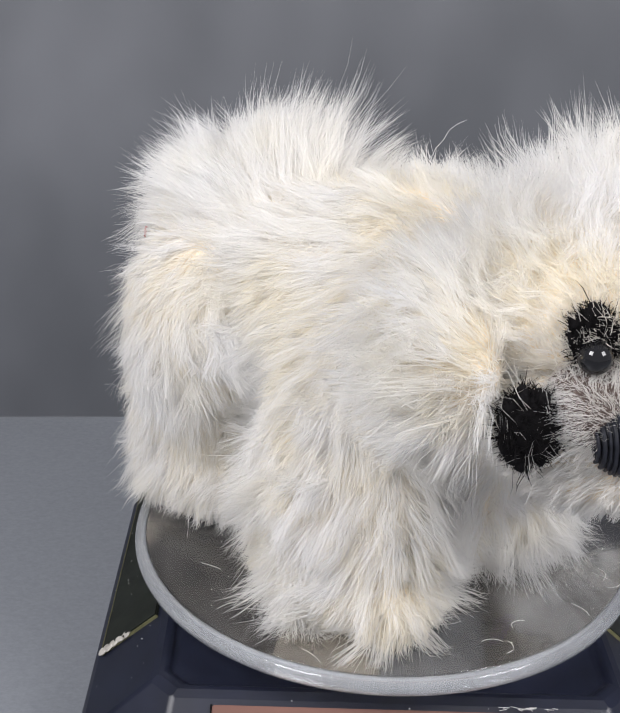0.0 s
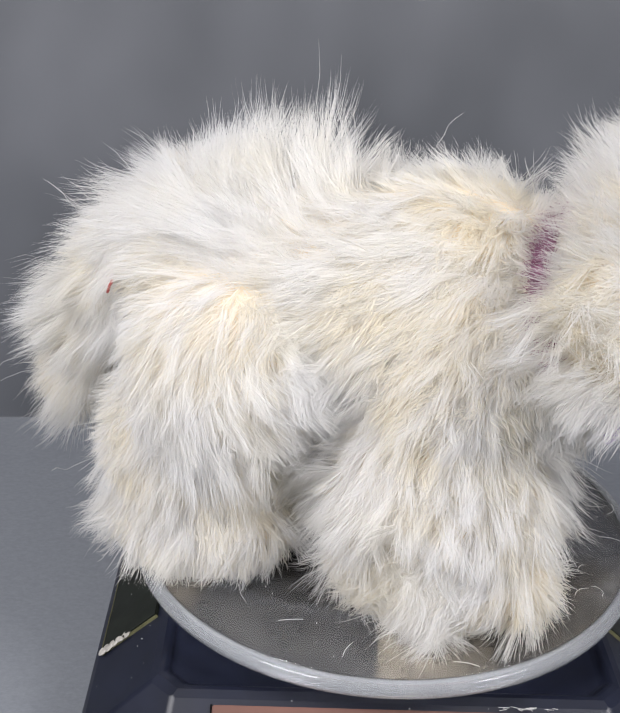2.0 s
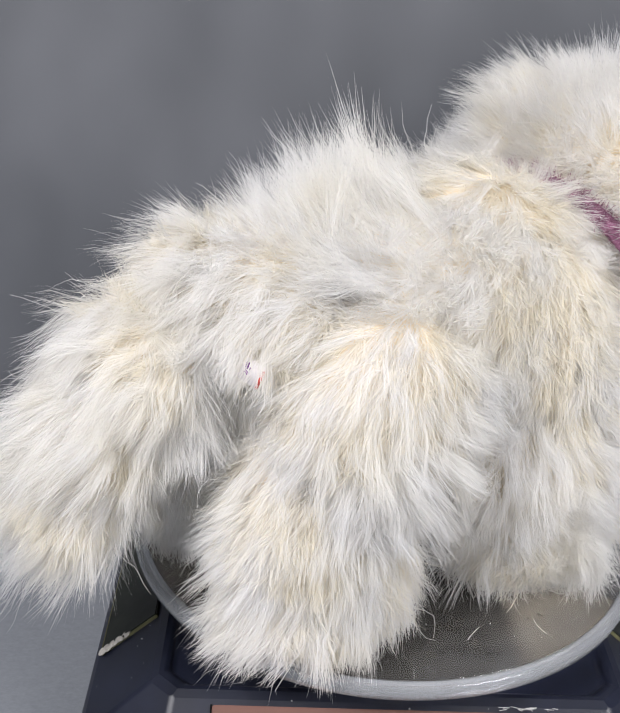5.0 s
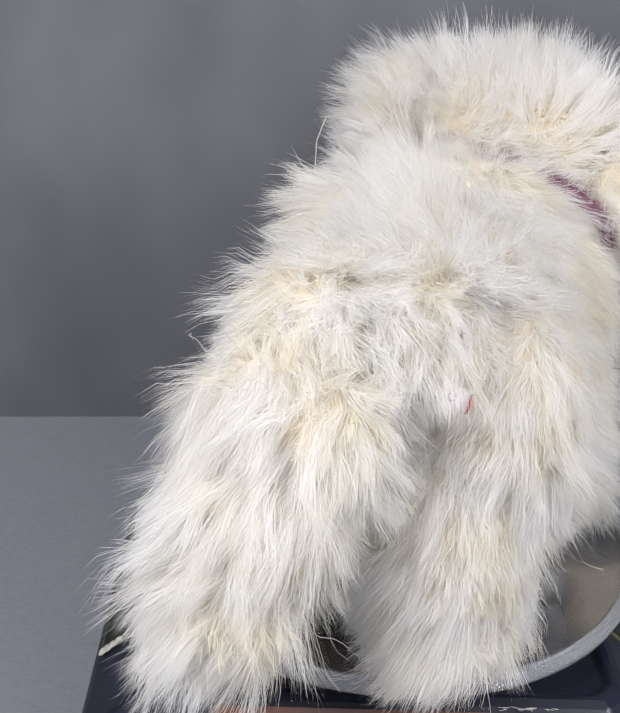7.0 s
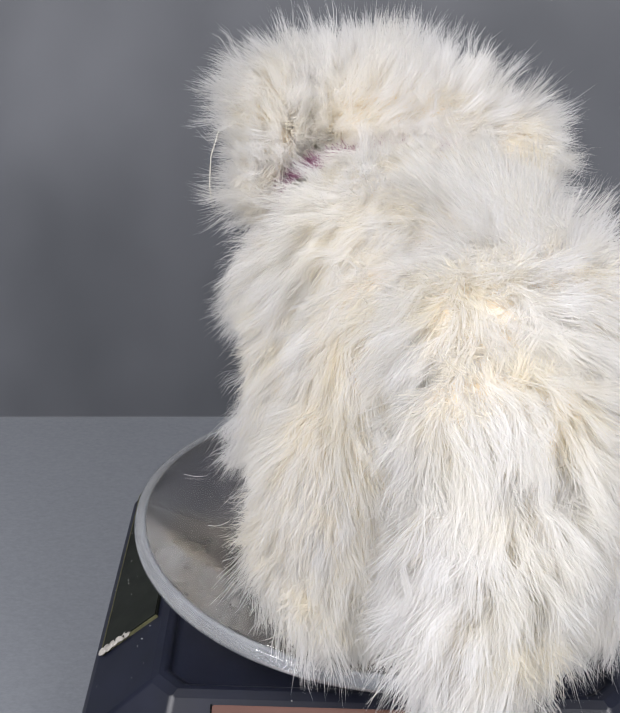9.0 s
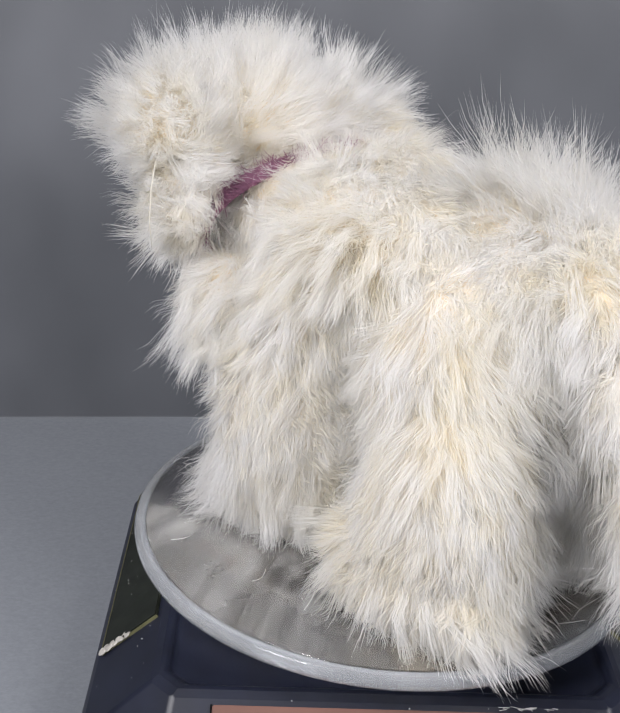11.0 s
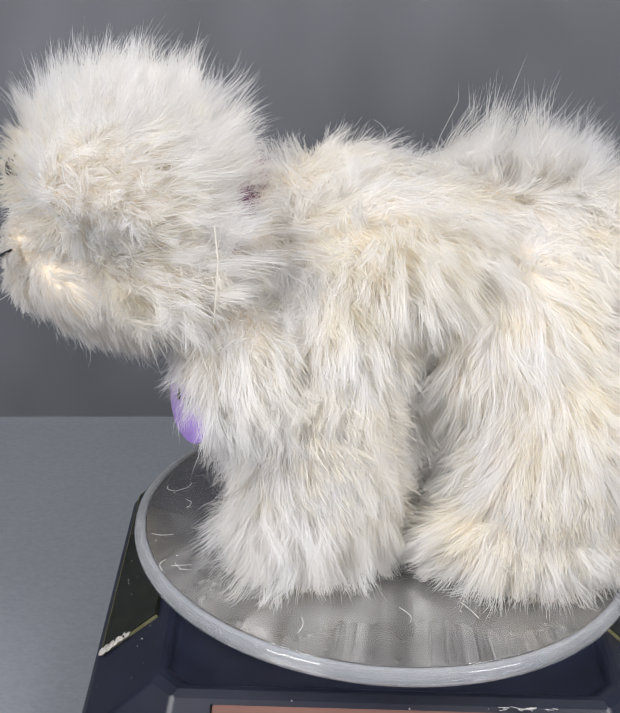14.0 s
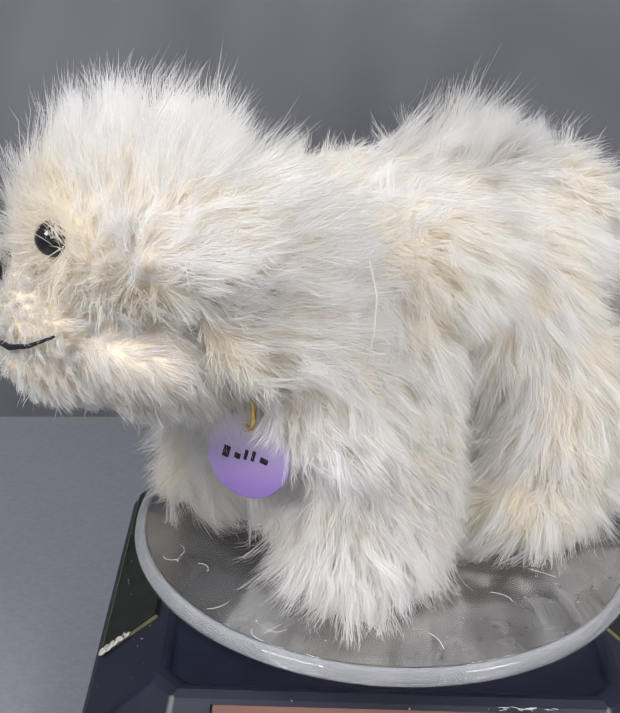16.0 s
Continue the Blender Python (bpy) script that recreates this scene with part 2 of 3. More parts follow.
def make_disc():
    disc = new("turntable_disc")
    tagged(disc, "round clear acrylic turntable disc with frosted edge", "turntable disc")
    n = 128

    def circle(r, z):
        return [(r * math.cos(k * math.tau / n), r * math.sin(k * math.tau / n), z) for k in range(n)]

    bm = bmesh.new()
    ring_loft(bm, [circle(46.6, -2.35), circle(46.8, -2.2), circle(46.8, 0.2), circle(46.6, 0.4)])
    plate = part("plate", bm, ACRYLIC, disc)
    plate.visible_shadow = False
    bm = bmesh.new()
    ring_loft(bm, [circle(r, z) for r, z in ((46.85, -2.4), (48.3, -2.4), (48.8, -2.1), (49.0, -1.1), (48.8, 0.0), (48.3, 0.45), (47.4, 0.5), (46.85, 0.3), (46.85, -2.4))], closed=False)
    bmesh.ops.remove_doubles(bm, verts=bm.verts, dist=0.001)
    part("rim", bm, FROSTED, disc, "frosted white rounded acrylic edge")
    return disc


DISC = make_disc()


# ---------------------------------------------------------------- toy dog
# Each soft form: centre, radii, turn about z and x (degrees), in millimetres in the dog's own space (x forward, y to its left).
BODY = [((-4, -9, 52), (36, 20, 16), (0, 0, 0)), ((4, 3, 57), (22, 14, 12), (0, 0, 0)), ((24, -8, 48), (14, 19, 17), (0, 0, 0)),
        ((-27, -6, 51), (16, 19, 15), (0, 0, 0)), ((28, -7, 57), (13, 18, 11), (0, 0, 0)),
        ((9, -6, 58), (19, 17, 13), (0, 0, 0)), ((-4, -8, 36), (24, 15, 14), (0, 0, 0)),
        ((29, -5, 41), (10, 15, 14), (0, 0, 0)), ((32, -3, 43), (8.5, 12, 11), (0, 0, 0)),
        ((-6, -5, 25), (27, 13, 19), (0, 0, 0)), ((-35, -7, 56), (13, 16, 11), (0, 0, 0)), ((29, 15, 42), (9, 7, 9), (0, 0, 0)), ((-26, -3, 36), (13, 12, 16), (0, 0, 0)),
        ((21, -6, 25), (10, 13, 15), (0, 0, 0))]
RIGHT_HIND = [((-25, -23.5, 43), (17, 12.5, 17), (-14, 0, 0)), ((-32, -19, 20), (16, 12, 23), (0, 0, 0)), ((-31, -21, 9), (17, 10, 9), (0, 0, 0))]
LEFT_HIND = [((-21, 10, 44), (16, 11, 18), (22, 0, 0)), ((-26, 16, 20), (15.5, 12.5, 24), (0, 0, 0)), ((-23, 19, 9), (18, 10, 9), (0, 0, 0))]
RIGHT_FORE = [((13, -23, 46), (14, 10, 17), (-18, 0, 0)), ((13, -25, 20), (17, 11, 24), (0, 0, 0)), ((15, -26, 9), (17.5, 10.5, 9), (0, 0, 0))]
LEFT_FORE = [((14, 8, 45), (13, 11, 17), (18, 0, 0)), ((15, 11.5, 22), (13.5, 12.5, 26), (0, 0, 0)), ((15, 10, 10), (13.5, 10, 9), (0, 0, 0))]
HEAD = [((49, -11, 67), (17, 23, 12), (9, 0, -22))]
LEFT_EAR = [((50, 13, 71), (12, 7, 8), (10, 0, -22)), ((43, 15, 61), (10, 5, 10), (10, 0, -22))]
RIGHT_EAR = [((39, -34, 60), (11, 7, 11), (10, 0, -22))]
MUZZLE = [((56, -17, 53.5), (12, 19, 10.5), (6, 0, -35)), ((57, -15, 47.5), (12, 16, 8), (6, 0, -35))]
JAW = [((49.5, -7, 49), (16.5, 19.5, 9.3), (8, -10, -26)), ((40, 1, 50), (8, 9, 7), (0, 0, 0))]
TAIL = [((-43, 0, 58), (10, 11, 7), (0, -35, 0)), ((-53, 1, 48), (10, 13, 7.5), (0, -52, 0)), ((-60, 4, 35), (10, 10.5, 7), (0, -72, 0)), ((-64, 6, 24), (9, 9, 6.5), (0, -80, 0))]
ALL_FORMS = BODY + RIGHT_HIND + LEFT_HIND + RIGHT_FORE + LEFT_FORE + HEAD + LEFT_EAR + RIGHT_EAR + MUZZLE + JAW + TAIL

rng = np.random.default_rng(7)


def frame_of(form):
    c, r, turn = form
    m = np.array(pose(0, 0, 0, *turn).to_3x3())
    return np.array(c, float), np.array(r, float), m


def inside(points, form):
    """About how deep the points lie in a form, in millimetres (positive inside)."""
    c, r, m = frame_of(form)
    q = (points - c) @ m / r
    return (1 - np.linalg.norm(q, axis=1)) * r.min()


def roots_on(form, per_mm2, others, bury=1.0):
    """Points spread evenly on a form's surface with their normals, less those buried in other forms or under the disc."""
    c, r, m = frame_of(form)
    p = 1.6075
    area = 4 * math.pi * (((r[0] * r[1]) ** p + (r[0] * r[2]) ** p + (r[1] * r[2]) ** p) / 3) ** (1 / p)
    n = int(area * per_mm2 * 2.2)
    v = rng.normal(size=(n, 3))
    v /= np.linalg.norm(v, axis=1)[:, None]
    g = v / r
    weight = np.linalg.norm(g, axis=1) * r.prod()
    keep = rng.random(n) < weight / weight.max()
    v, g = v[keep], g[keep]
    target = int(area * per_mm2)
    v, g = v[:target], g[:target]
    pts = (v * r) @ m.T + c
    nor = g @ m.T
    nor /= np.linalg.norm(nor, axis=1)[:, None]
    ok = pts[:, 2] > 1.0
    for f in others:
        if f is not form:
            ok &= inside(pts, f) < bury
    return pts[ok], nor[ok]


def unit(v):
    return v / np.maximum(np.linalg.norm(v, axis=1), 1e-9)[:, None]


def smooth_noise(p, scale, seed):
    """A cheap smooth vector field for the lie of the hair."""
    a = np.random.default_rng(seed)
    out = np.zeros_like(p)
    for _ in range(5):
        k = a.normal(size=(3, 3)) * scale
        out += np.sin(p @ k + a.random(3) * 6.28)
    return out / 2.2


def strands(forms, density, length, width, comb, lift, lock_mm=1.9, clump=0.62, bend=0.55, seed=1, frizz=0.42, vary=0.35, floor=0.6, others=None, clear=(), gap=-0.5):
    """Fur: vertices and faces of tapered fibres gathered into locks. comb(points, normals) gives the lie of the hair."""
    levels = np.array([0.0, 0.42, 0.82, 1.0])
    verts, quads, tris = [], [], []
    base = 0
    for form in forms:
        p, n = roots_on(form, density, ALL_FORMS if others is None else others)
        ok = np.ones(len(p), bool)
        for f in clear:
            ok &= inside(p, f) < -gap
        p, n = p[ok], n[ok]
        if len(p) < 10:
            continue
        count = max(4, int(len(p) / (density * lock_mm ** 2)))
        pick = rng.choice(len(p), count, replace=False)
        lp, ln = p[pick], n[pick]
        near = np.empty(len(p), int)
        for i in range(0, len(p), 4000):
            d = (lp * lp).sum(1)[None] - 2 * (p[i:i + 4000] @ lp.T)
            near[i:i + 4000] = d.argmin(1)
        lie = comb(lp, ln)
        tang = lie - ln * (lie * ln).sum(1)[:, None]
        up = lift(lp, ln) if callable(lift) else np.full(count, lift)
        up = up * np.clip(1 + (ln * lie).sum(1), 0.15, 1)
        d0 = unit(ln * up[:, None] + tang * (1 - up)[:, None] + 0.25 * lie + 0.42 * smooth_noise(lp, 0.07, seed) + 0.34 * smooth_noise(lp, 0.17, seed + 20) + 0.18 * rng.normal(size=lp.shape))
        out = (d0 * ln).sum(1)
        d0 = unit(d0 + ln * np.maximum(0.10 - out, 0)[:, None])
        curl = unit(tang + 0.8 * smooth_noise(lp, 0.16, seed + 50) + 0.5 * rng.normal(size=lp.shape) + 0.01) * bend
        ll = (length(lp, ln) if callable(length) else np.full(count, float(length))) * (1 + vary * rng.uniform(-1, 0.6, count))
        k = near
        L = ll[k] * (1 + 0.13 * rng.uniform(-1, 0.5, len(p)))
        own = unit(d0[k] + 0.09 * rng.normal(size=p.shape))
        cur = curl[k] + 0.12 * rng.normal(size=p.shape)
        gather = (lp[k] - p) * clump
        stray = rng.random(len(p)) < 0.06
        wob = rng.normal(size=p.shape) * frizz * np.where(stray, 3.2, 1.0)[:, None]
        wob2 = rng.normal(size=p.shape) * frizz * 0.5
        side = unit(np.cross(own, n + 0.55 * rng.normal(size=p.shape)))
        wave = rng.normal(size=lp.shape) * np.minimum(0.075 * ll, 0.8)[:, None]
        rings = []
        for s in levels:
            q = p + (own * s + cur * (0.5 * s * s)) * L[:, None] + gather * (s ** 1.2) + wob * (s * s) + wob2 * math.sin(6.0 * s) * s + wave[k] * math.sin(5.5 * s)
            q[:, 2] = np.where(q[:, 2] < floor, floor + 0.15 * rng.random(len(q)), q[:, 2])
            rings.append(q)
        w = width * (0.75 + 0.5 * rng.random(len(p)))
        m = len(p)
        block = np.empty((m, 7, 3))
        for j, taper in enumerate((0.9, 1.0, 0.85)):
            block[:, 2 * j] = rings[j] + side * (w * taper * 0.5)[:, None]
            block[:, 2 * j + 1] = rings[j] - side * (w * taper * 0.5)[:, None]
        block[:, 6] = rings[3]
        verts.append(block.reshape(-1, 3))
        o = base + np.arange(m)[:, None] * 7
        for j in range(2):
            quads.append(o + np.array([2 * j, 2 * j + 1, 2 * j + 3, 2 * j + 2]))
        tris.append(o + np.array([4, 5, 6]))
        base += m * 7
    return np.concatenate(verts), np.concatenate(quads), np.concatenate(tris)


def fur_part(name, made, mat, parent, label=""):
    v, q, t = made
    me = bpy.data.meshes.new(name)
    me.vertices.add(len(v))
    me.vertices.foreach_set("co", (v * MM).astype(np.float32).ravel())
    me.loops.add(len(q) * 4 + len(t) * 3)
    me.loops.foreach_set("vertex_index", np.concatenate([q.ravel(), t.ravel()]).astype(np.int32))
    me.polygons.add(len(q) + len(t))
    starts = np.concatenate([np.arange(len(q)) * 4, len(q) * 4 + np.arange(len(t)) * 3])
    me.polygons.foreach_set("loop_start", starts.astype(np.int32))
    me.update(calc_edges=True)
    me.materials.append(mat)
    me.polygons.foreach_set("use_smooth", np.ones(len(q) + len(t), bool))
    ob = new(name, me)
    ob.parent = parent
    tagged(ob, label, kind="stuff")
    return ob


def undercoat(forms, parent, comb, clear=()):
    """Short dense cream wool under the long hair."""
    fur_part("undercoat", strands(forms, 5.0, 4.6, 0.17, comb, 0.4, lock_mm=1.5, clump=0.3, seed=5, frizz=0.6, clear=clear), UNDERCOAT, parent, "short cream undercoat")


def toward(v):
    v = np.array(v, float)
    return lambda p, n: np.broadcast_to(v / np.linalg.norm(v), p.shape)


def tuft(p):
    """How strongly the hair stands up in the brush over the rump."""
    return np.exp(-(((p[:, 0] + 21) / 18) ** 2 + ((p[:, 1] + 14) / 13) ** 2))


COLLAR_AT, COLLAR_A, COLLAR_B = (31.5, -8.0, 55.5), (4.0, 24.0, 0.5), (5.5, 0.0, -12.0)


def off_collar(p):
    """Distance from the ring of the collar, in millimetres."""
    u = np.linspace(0, math.tau, 40, endpoint=False)
    ring = np.array(COLLAR_AT) + np.outer(np.cos(u), COLLAR_A) + np.outer(np.sin(u), COLLAR_B)
    return np.sqrt(((p[:, None, :] - ring[None]) ** 2).sum(2).min(1))


def off_label(p):
    """Hair is short where the sewn label hangs."""
    d = np.linalg.norm(p - np.array((-44.5, -21.0, 51.0)), axis=1)
    return np.clip((d - 2.0) / 6.0, 0.4, 1)


def off_tag(p):
    """Hair is pressed short behind the name tag and its ring."""
    d = np.minimum(np.linalg.norm(p - np.array((36.0, 4.5, 29.5)), axis=1), np.linalg.norm(p - np.array((37.0, 5.0, 38.0)), axis=1))
    return np.clip((d - 3.0) / 8.0, 0.3, 1)


def comb_body(p, n):
    """Down the flanks and outward from a parting along the back."""
    d = np.zeros_like(p)
    d[:, 2] = -0.8
    d[:, 0] = -0.45
    d[:, 1] = np.sign(p[:, 1] + 9) * 0.35
    return unit(d) * (1 - 0.95 * tuft(p) * (n[:, 2] > 0.2))[:, None]


def comb_leg(p, n):
    d = np.zeros_like(p)
    d[:, 2] = -1.0
    d[:, :2] = n[:, :2] * 0.4
    d[:, 0] -= 0.25
    return unit(d)


def comb_from(centre, pull):
    """Away from a whorl, drawn towards pull."""
    c, g = np.array(centre, float), np.array(pull, float)
    return lambda p, n: unit(unit(p - c) + g)


def soft_form(name, forms, parent, grow=0.0, mat=None):
    bm = bmesh.new()
    for c, r, turn in forms:
        ellipsoid(bm, c, tuple(x + grow for x in r), turn)
    return part(name, bm, mat or BACKING, parent)


FUR_DENSITY = 6.5
FIBRE = 0.10


def make_dog():
    dog = new("toy_dog")
    tagged(dog, "cream long-haired mohair toy dog standing on the turntable", "toy dog")

    def back_length(p, n):
        return (9.5 + 9.0 * tuft(p) * (n[:, 2] > 0.3)) * off_tag(p) * np.clip((off_collar(p) - 1.0) / 5.0, 0.3, 1) * off_label(p)

    def back_lift(p, n):
        return 0.40 + 0.08 * np.clip(n[:, 2], 0, 1) + 0.5 * tuft(p) * (n[:, 2] > 0.2)

    body = soft_form("body", BODY, dog)
    fur_part("fur", strands(BODY, FUR_DENSITY, back_length, FIBRE, comb_body, back_lift, seed=3, vary=0.22), MOHAIR, body)
    undercoat(BODY, body, comb_body)

    for name, forms, comb in (("right_hind_leg", RIGHT_HIND, comb_from((-25, -37, 66), (0, 0, -1.0))),
                              ("left_hind_leg", LEFT_HIND, comb_from((-20, 25, 65), (-0.1, 0, -1.0))),
                              ("right_foreleg", RIGHT_FORE, comb_leg), ("left_foreleg", LEFT_FORE, comb_leg)):
        leg = soft_form(name, forms, dog)
        fur_part("fur", strands(forms, FUR_DENSITY, lambda p, n: 9.8 * off_label(p) * off_tag(p), FIBRE, comb, 0.40, seed=hash_of(name), clear=BODY), MOHAIR, leg)
        undercoat(forms, leg, comb, BODY)

    def head_lift(p, n):
        return 0.42 + 0.24 * np.clip(n[:, 2], 0, 1)

    def head_length(p, n):
        """Short round the eyes, long in the fringe above them."""
        away = np.linalg.norm(p - np.array((66, -4, 68)), axis=1)
        away = np.minimum(away, np.linalg.norm(p - np.array((59, -28, 65)), axis=1))
        return 10.5 * np.clip((away - 3) / 12, np.where(p[:, 2] > 75, 0.8, 0.16), 1.0)

    head = soft_form("head", HEAD, dog)
    fur_part("fur", strands(HEAD, FUR_DENSITY, head_length, FIBRE, comb_from((62, -16, 60), (-0.1, 0, 0.15)), head_lift, seed=11), MOHAIR, head)
    undercoat(HEAD, head, comb_from((62, -16, 60), (-0.1, 0, 0.15)))
    for name, forms, comb in (("left_ear", LEFT_EAR, comb_from((62, 4, 66), (-0.4, 0.25, 0.0))), ("right_ear", RIGHT_EAR, comb_from((58, -28, 64), (-0.35, -0.3, -0.15)))):
        ear = soft_form(name, forms, dog)
        fur_part("fur", strands(forms, FUR_DENSITY, 9.5, FIBRE, comb, 0.36, seed=hash_of(name)), MOHAIR, ear)
        undercoat(forms, ear, comb)
    muzzle = soft_form("muzzle", MUZZLE, dog)
    fur_part("fur", strands(MUZZLE, 11.0, 2.6, 0.11, comb_from((67, -25, 54), (-0.3, 0, -0.2)), 0.5, lock_mm=1.3, clump=0.8, bend=1.1, seed=23, frizz=0.35), SHORT_PILE, muzzle, "closely clipped cream pile")
    jaw = soft_form("jaw", JAW, dog)
    fur_part("fur", strands(JAW, 10.0, 3.8, 0.09, toward((-0.8, 0.25, -0.35)), 0.3, lock_mm=1.6, clump=0.5, seed=29, frizz=0.5), SHORT_PILE, jaw, "short smooth cream hair")
    tail = soft_form("tail", TAIL, dog)
    fur_part("fur", strands(TAIL, FUR_DENSITY * 1.2, 11.5, FIBRE, toward((-0.5, 0.12, -1.0)), 0.34, seed=31), MOHAIR, tail)
    undercoat(TAIL, tail, toward((-0.6, 0.12, -1.0)))

    for side, at in (("left", (66.7, -4.2, 69.7)), ("right", (59.8, -29.2, 65.0))):
        bm = bmesh.new()
        size = 2.3 if side == "right" else 2.7
        ellipsoid(bm, at, (size, size, size))
        part(side + "_eye", bm, EYE_GLASS, dog, "shiny black glass bead eye")

    def felt(name, label, c, r, turn, lobes, seed):
        """A ragged pad of black felt: one soft pad with uneven lobes round it and short fibres."""
        g = random.Random(seed)
        bm = bmesh.new()
        ellipsoid(bm, c, r, turn, 20, 12)
        frame_m = pose(*c, *turn)
        for k in range(lobes):
            a = k * math.tau / lobes + g.uniform(-0.2, 0.2)
            at = frame_m @ Vector((r[0] * 0.1, r[1] * 0.85 * math.cos(a), r[2] * 0.85 * math.sin(a)))
            ellipsoid(bm, at, (r[0] * 0.7, r[1] * g.uniform(0.2, 0.38), r[2] * g.uniform(0.2, 0.38)), turn, 10, 7)
        pad = part(name, bm, BLACK_FELT, dog, label)
        form = (c, r, turn)
        fur_part("felt_fibres", strands([form], 9.0, 1.5, 0.1, comb_from(c, (0.2, 0, 0)), 0.6, lock_mm=0.7, clump=0.2, seed=seed, frizz=0.35, others=[]), BLACK_FELT, pad)

    # grizzled bridge: dark ground showing through sparse pale pile
    bm = bmesh.new()
    bridge = ((58.8, -25.8, 57.0), (6.2, 7.4, 6.2), (6, 0, -35))
    ellipsoid(bm, *bridge)
    ground = part("muzzle_bridge", bm, GRIZZLE, dog, "dark ground cloth under thin pale pile")
    fur_part("fur", strands([bridge], 11.0, 2.1, 0.075, comb_from((66, -24, 54), (-0.3, 0, 0.1)), 0.4, lock_mm=0.6, clump=0.15, seed=77, frizz=0.55, others=[]), SHORT_PILE, ground)
    for c, r in (((54.8, -34.4, 54.6), (2.6, 4.0, 5.4)), ((58.2, -27.6, 66.6), (1.6, 3.3, 4.4))):
        fur_part("stray_hair", strands([(c, r, (6, 0, -42))], 0.35, 5.0, 0.09, comb_from(c, (0.1, 0, 0.3)), 0.4, lock_mm=2.0, clump=0.1, seed=81, frizz=1.3, others=[]), SHORT_PILE, ground)

    felt("eye_patch", "black felt surround of the bead eye", (58.2, -27.6, 66.6), (1.6, 3.3, 4.4), (22, 0, -38), 9, 5)
    felt("mouth_corner", "black felt mouth corner", (54.8, -34.4, 54.6), (2.6, 4.0, 5.4), (6, 0, -42), 11, 6)
    # nose: a wedge sewn over with thread
    bm = bmesh.new()
    ellipsoid(bm, (65.2, -26.0, 54.4), (3.2, 5.6, 5.0), (6, 0, -35))
    nose = part("nose", bm, BLACK_THREAD, dog, "black stitched nose")
    for k in range(17):
        bm = bmesh.new()
        f = (k - 8) / 8
        m = pose(65.2, -26.0, 54.4, 6, 0, -35)
        pts = [m @ Vector((3.45 * math.cos(a) * math.sqrt(1 - 0.7 * f * f), 5.2 * f, 5.0 * math.sin(a) * math.sqrt(1.02 - 0.8 * f * f))) for a in (-1.3, -0.8, -0.3, 0.2, 0.7, 1.2)]
        tube(bm, pts, [0.3 + 0.06 * math.sin(k * 2.3)] * 6, 6)
        part("nose_stitch", bm, BLACK_THREAD, nose)
    # mouth: stitched lines from under the nose to the left corner and down the chin
    m = pose(56, -17, 53.5, 6, 0, -35)

    def on_muzzle(az, el, grow=1.6):
        a, e = radians(az), radians(el)
        return m @ Vector(((12 + grow) * math.cos(a) * math.cos(e), (19 + grow) * math.sin(a) * math.cos(e), (10.5 + grow) * math.sin(e)))

    for line in ([(2, -22), (24, -22), (46, -16), (66, -8), (84, 2)], [(0, -24), (2, -38), (6, -50), (10, -60)], [(12, -26), (22, -36), (30, -44), (34, -52)], [(-4, -22), (-8, -36), (-8, -48), (-4, -58)]):
        bm = bmesh.new()
        tube(bm, [on_muzzle(*q) for q in line], [0.42, 0.5, 0.46, 0.36, 0.2][:len(line)], 7)
        part("mouth_stitch", bm, BLACK_THREAD, dog, "black thread mouth line")

    # collar: a flat ribbon round the neck, its pile sticking out
    bm = bmesh.new()
    centre, a, b = Vector(COLLAR_AT), Vector(COLLAR_A), Vector(COLLAR_B)
    axis = a.cross(b).normalized()
    loops = []
    for k in range(49):
        u = k * math.tau / 48
        o = centre + a * math.cos(u) + b * math.sin(u)
        r = (o - centre).normalized()
        loops.append([o + axis * 1.5 + r * 0.5, o - axis * 1.5 + r * 0.5, o - axis * 1.5 - r * 0.5, o + axis * 1.5 - r * 0.5])
    ring_loft(bm, loops)
    collar = part("collar", bm, COLLAR_CLOTH, dog, "mauve ribbon collar half hidden in fur")
    # its woolly pile, along the whole band
    v, q, t = [], [], []
    g = random.Random(12)
    for k in range(5200):
        u = g.uniform(0, math.tau)
        o = centre + a * math.cos(u) + b * math.sin(u) + axis * g.uniform(-2.0, 2.0)
        d = ((o - centre).normalized() + Vector((g.gauss(0, 0.5), g.gauss(0, 0.5), g.gauss(0, 0.5)))).normalized()
        w = d.cross(Vector((g.gauss(0, 1), g.gauss(0, 1), g.gauss(0, 1)))).normalized() * 0.05
        n0, size = len(v), g.uniform(1.2, 3.2)
        v += [o - w, o + w, o + d * size * 0.6 + w, o + d * size * 0.6 - w, o + d * size]
        q.append((n0, n0 + 1, n0 + 2, n0 + 3))
        t.append((n0 + 3, n0 + 2, n0 + 4))
    fur_part("pile", (np.array(v), np.array(q), np.array(t)), COLLAR_CLOTH, collar, "woolly mauve pile")
    # gold ring under the collar
    bm = bmesh.new()
    pts = [Vector((38.2 + 0.5 * math.sin(u), 5.6 + 1.5 * math.sin(u), 37.4 + 2.9 * math.cos(u))) for u in [k * math.tau / 24 for k in range(25)]]
    tube(bm, pts, [0.42] * 25, 8)
    part("ring", bm, GOLD, collar, "gold wire jump ring")
    return dog


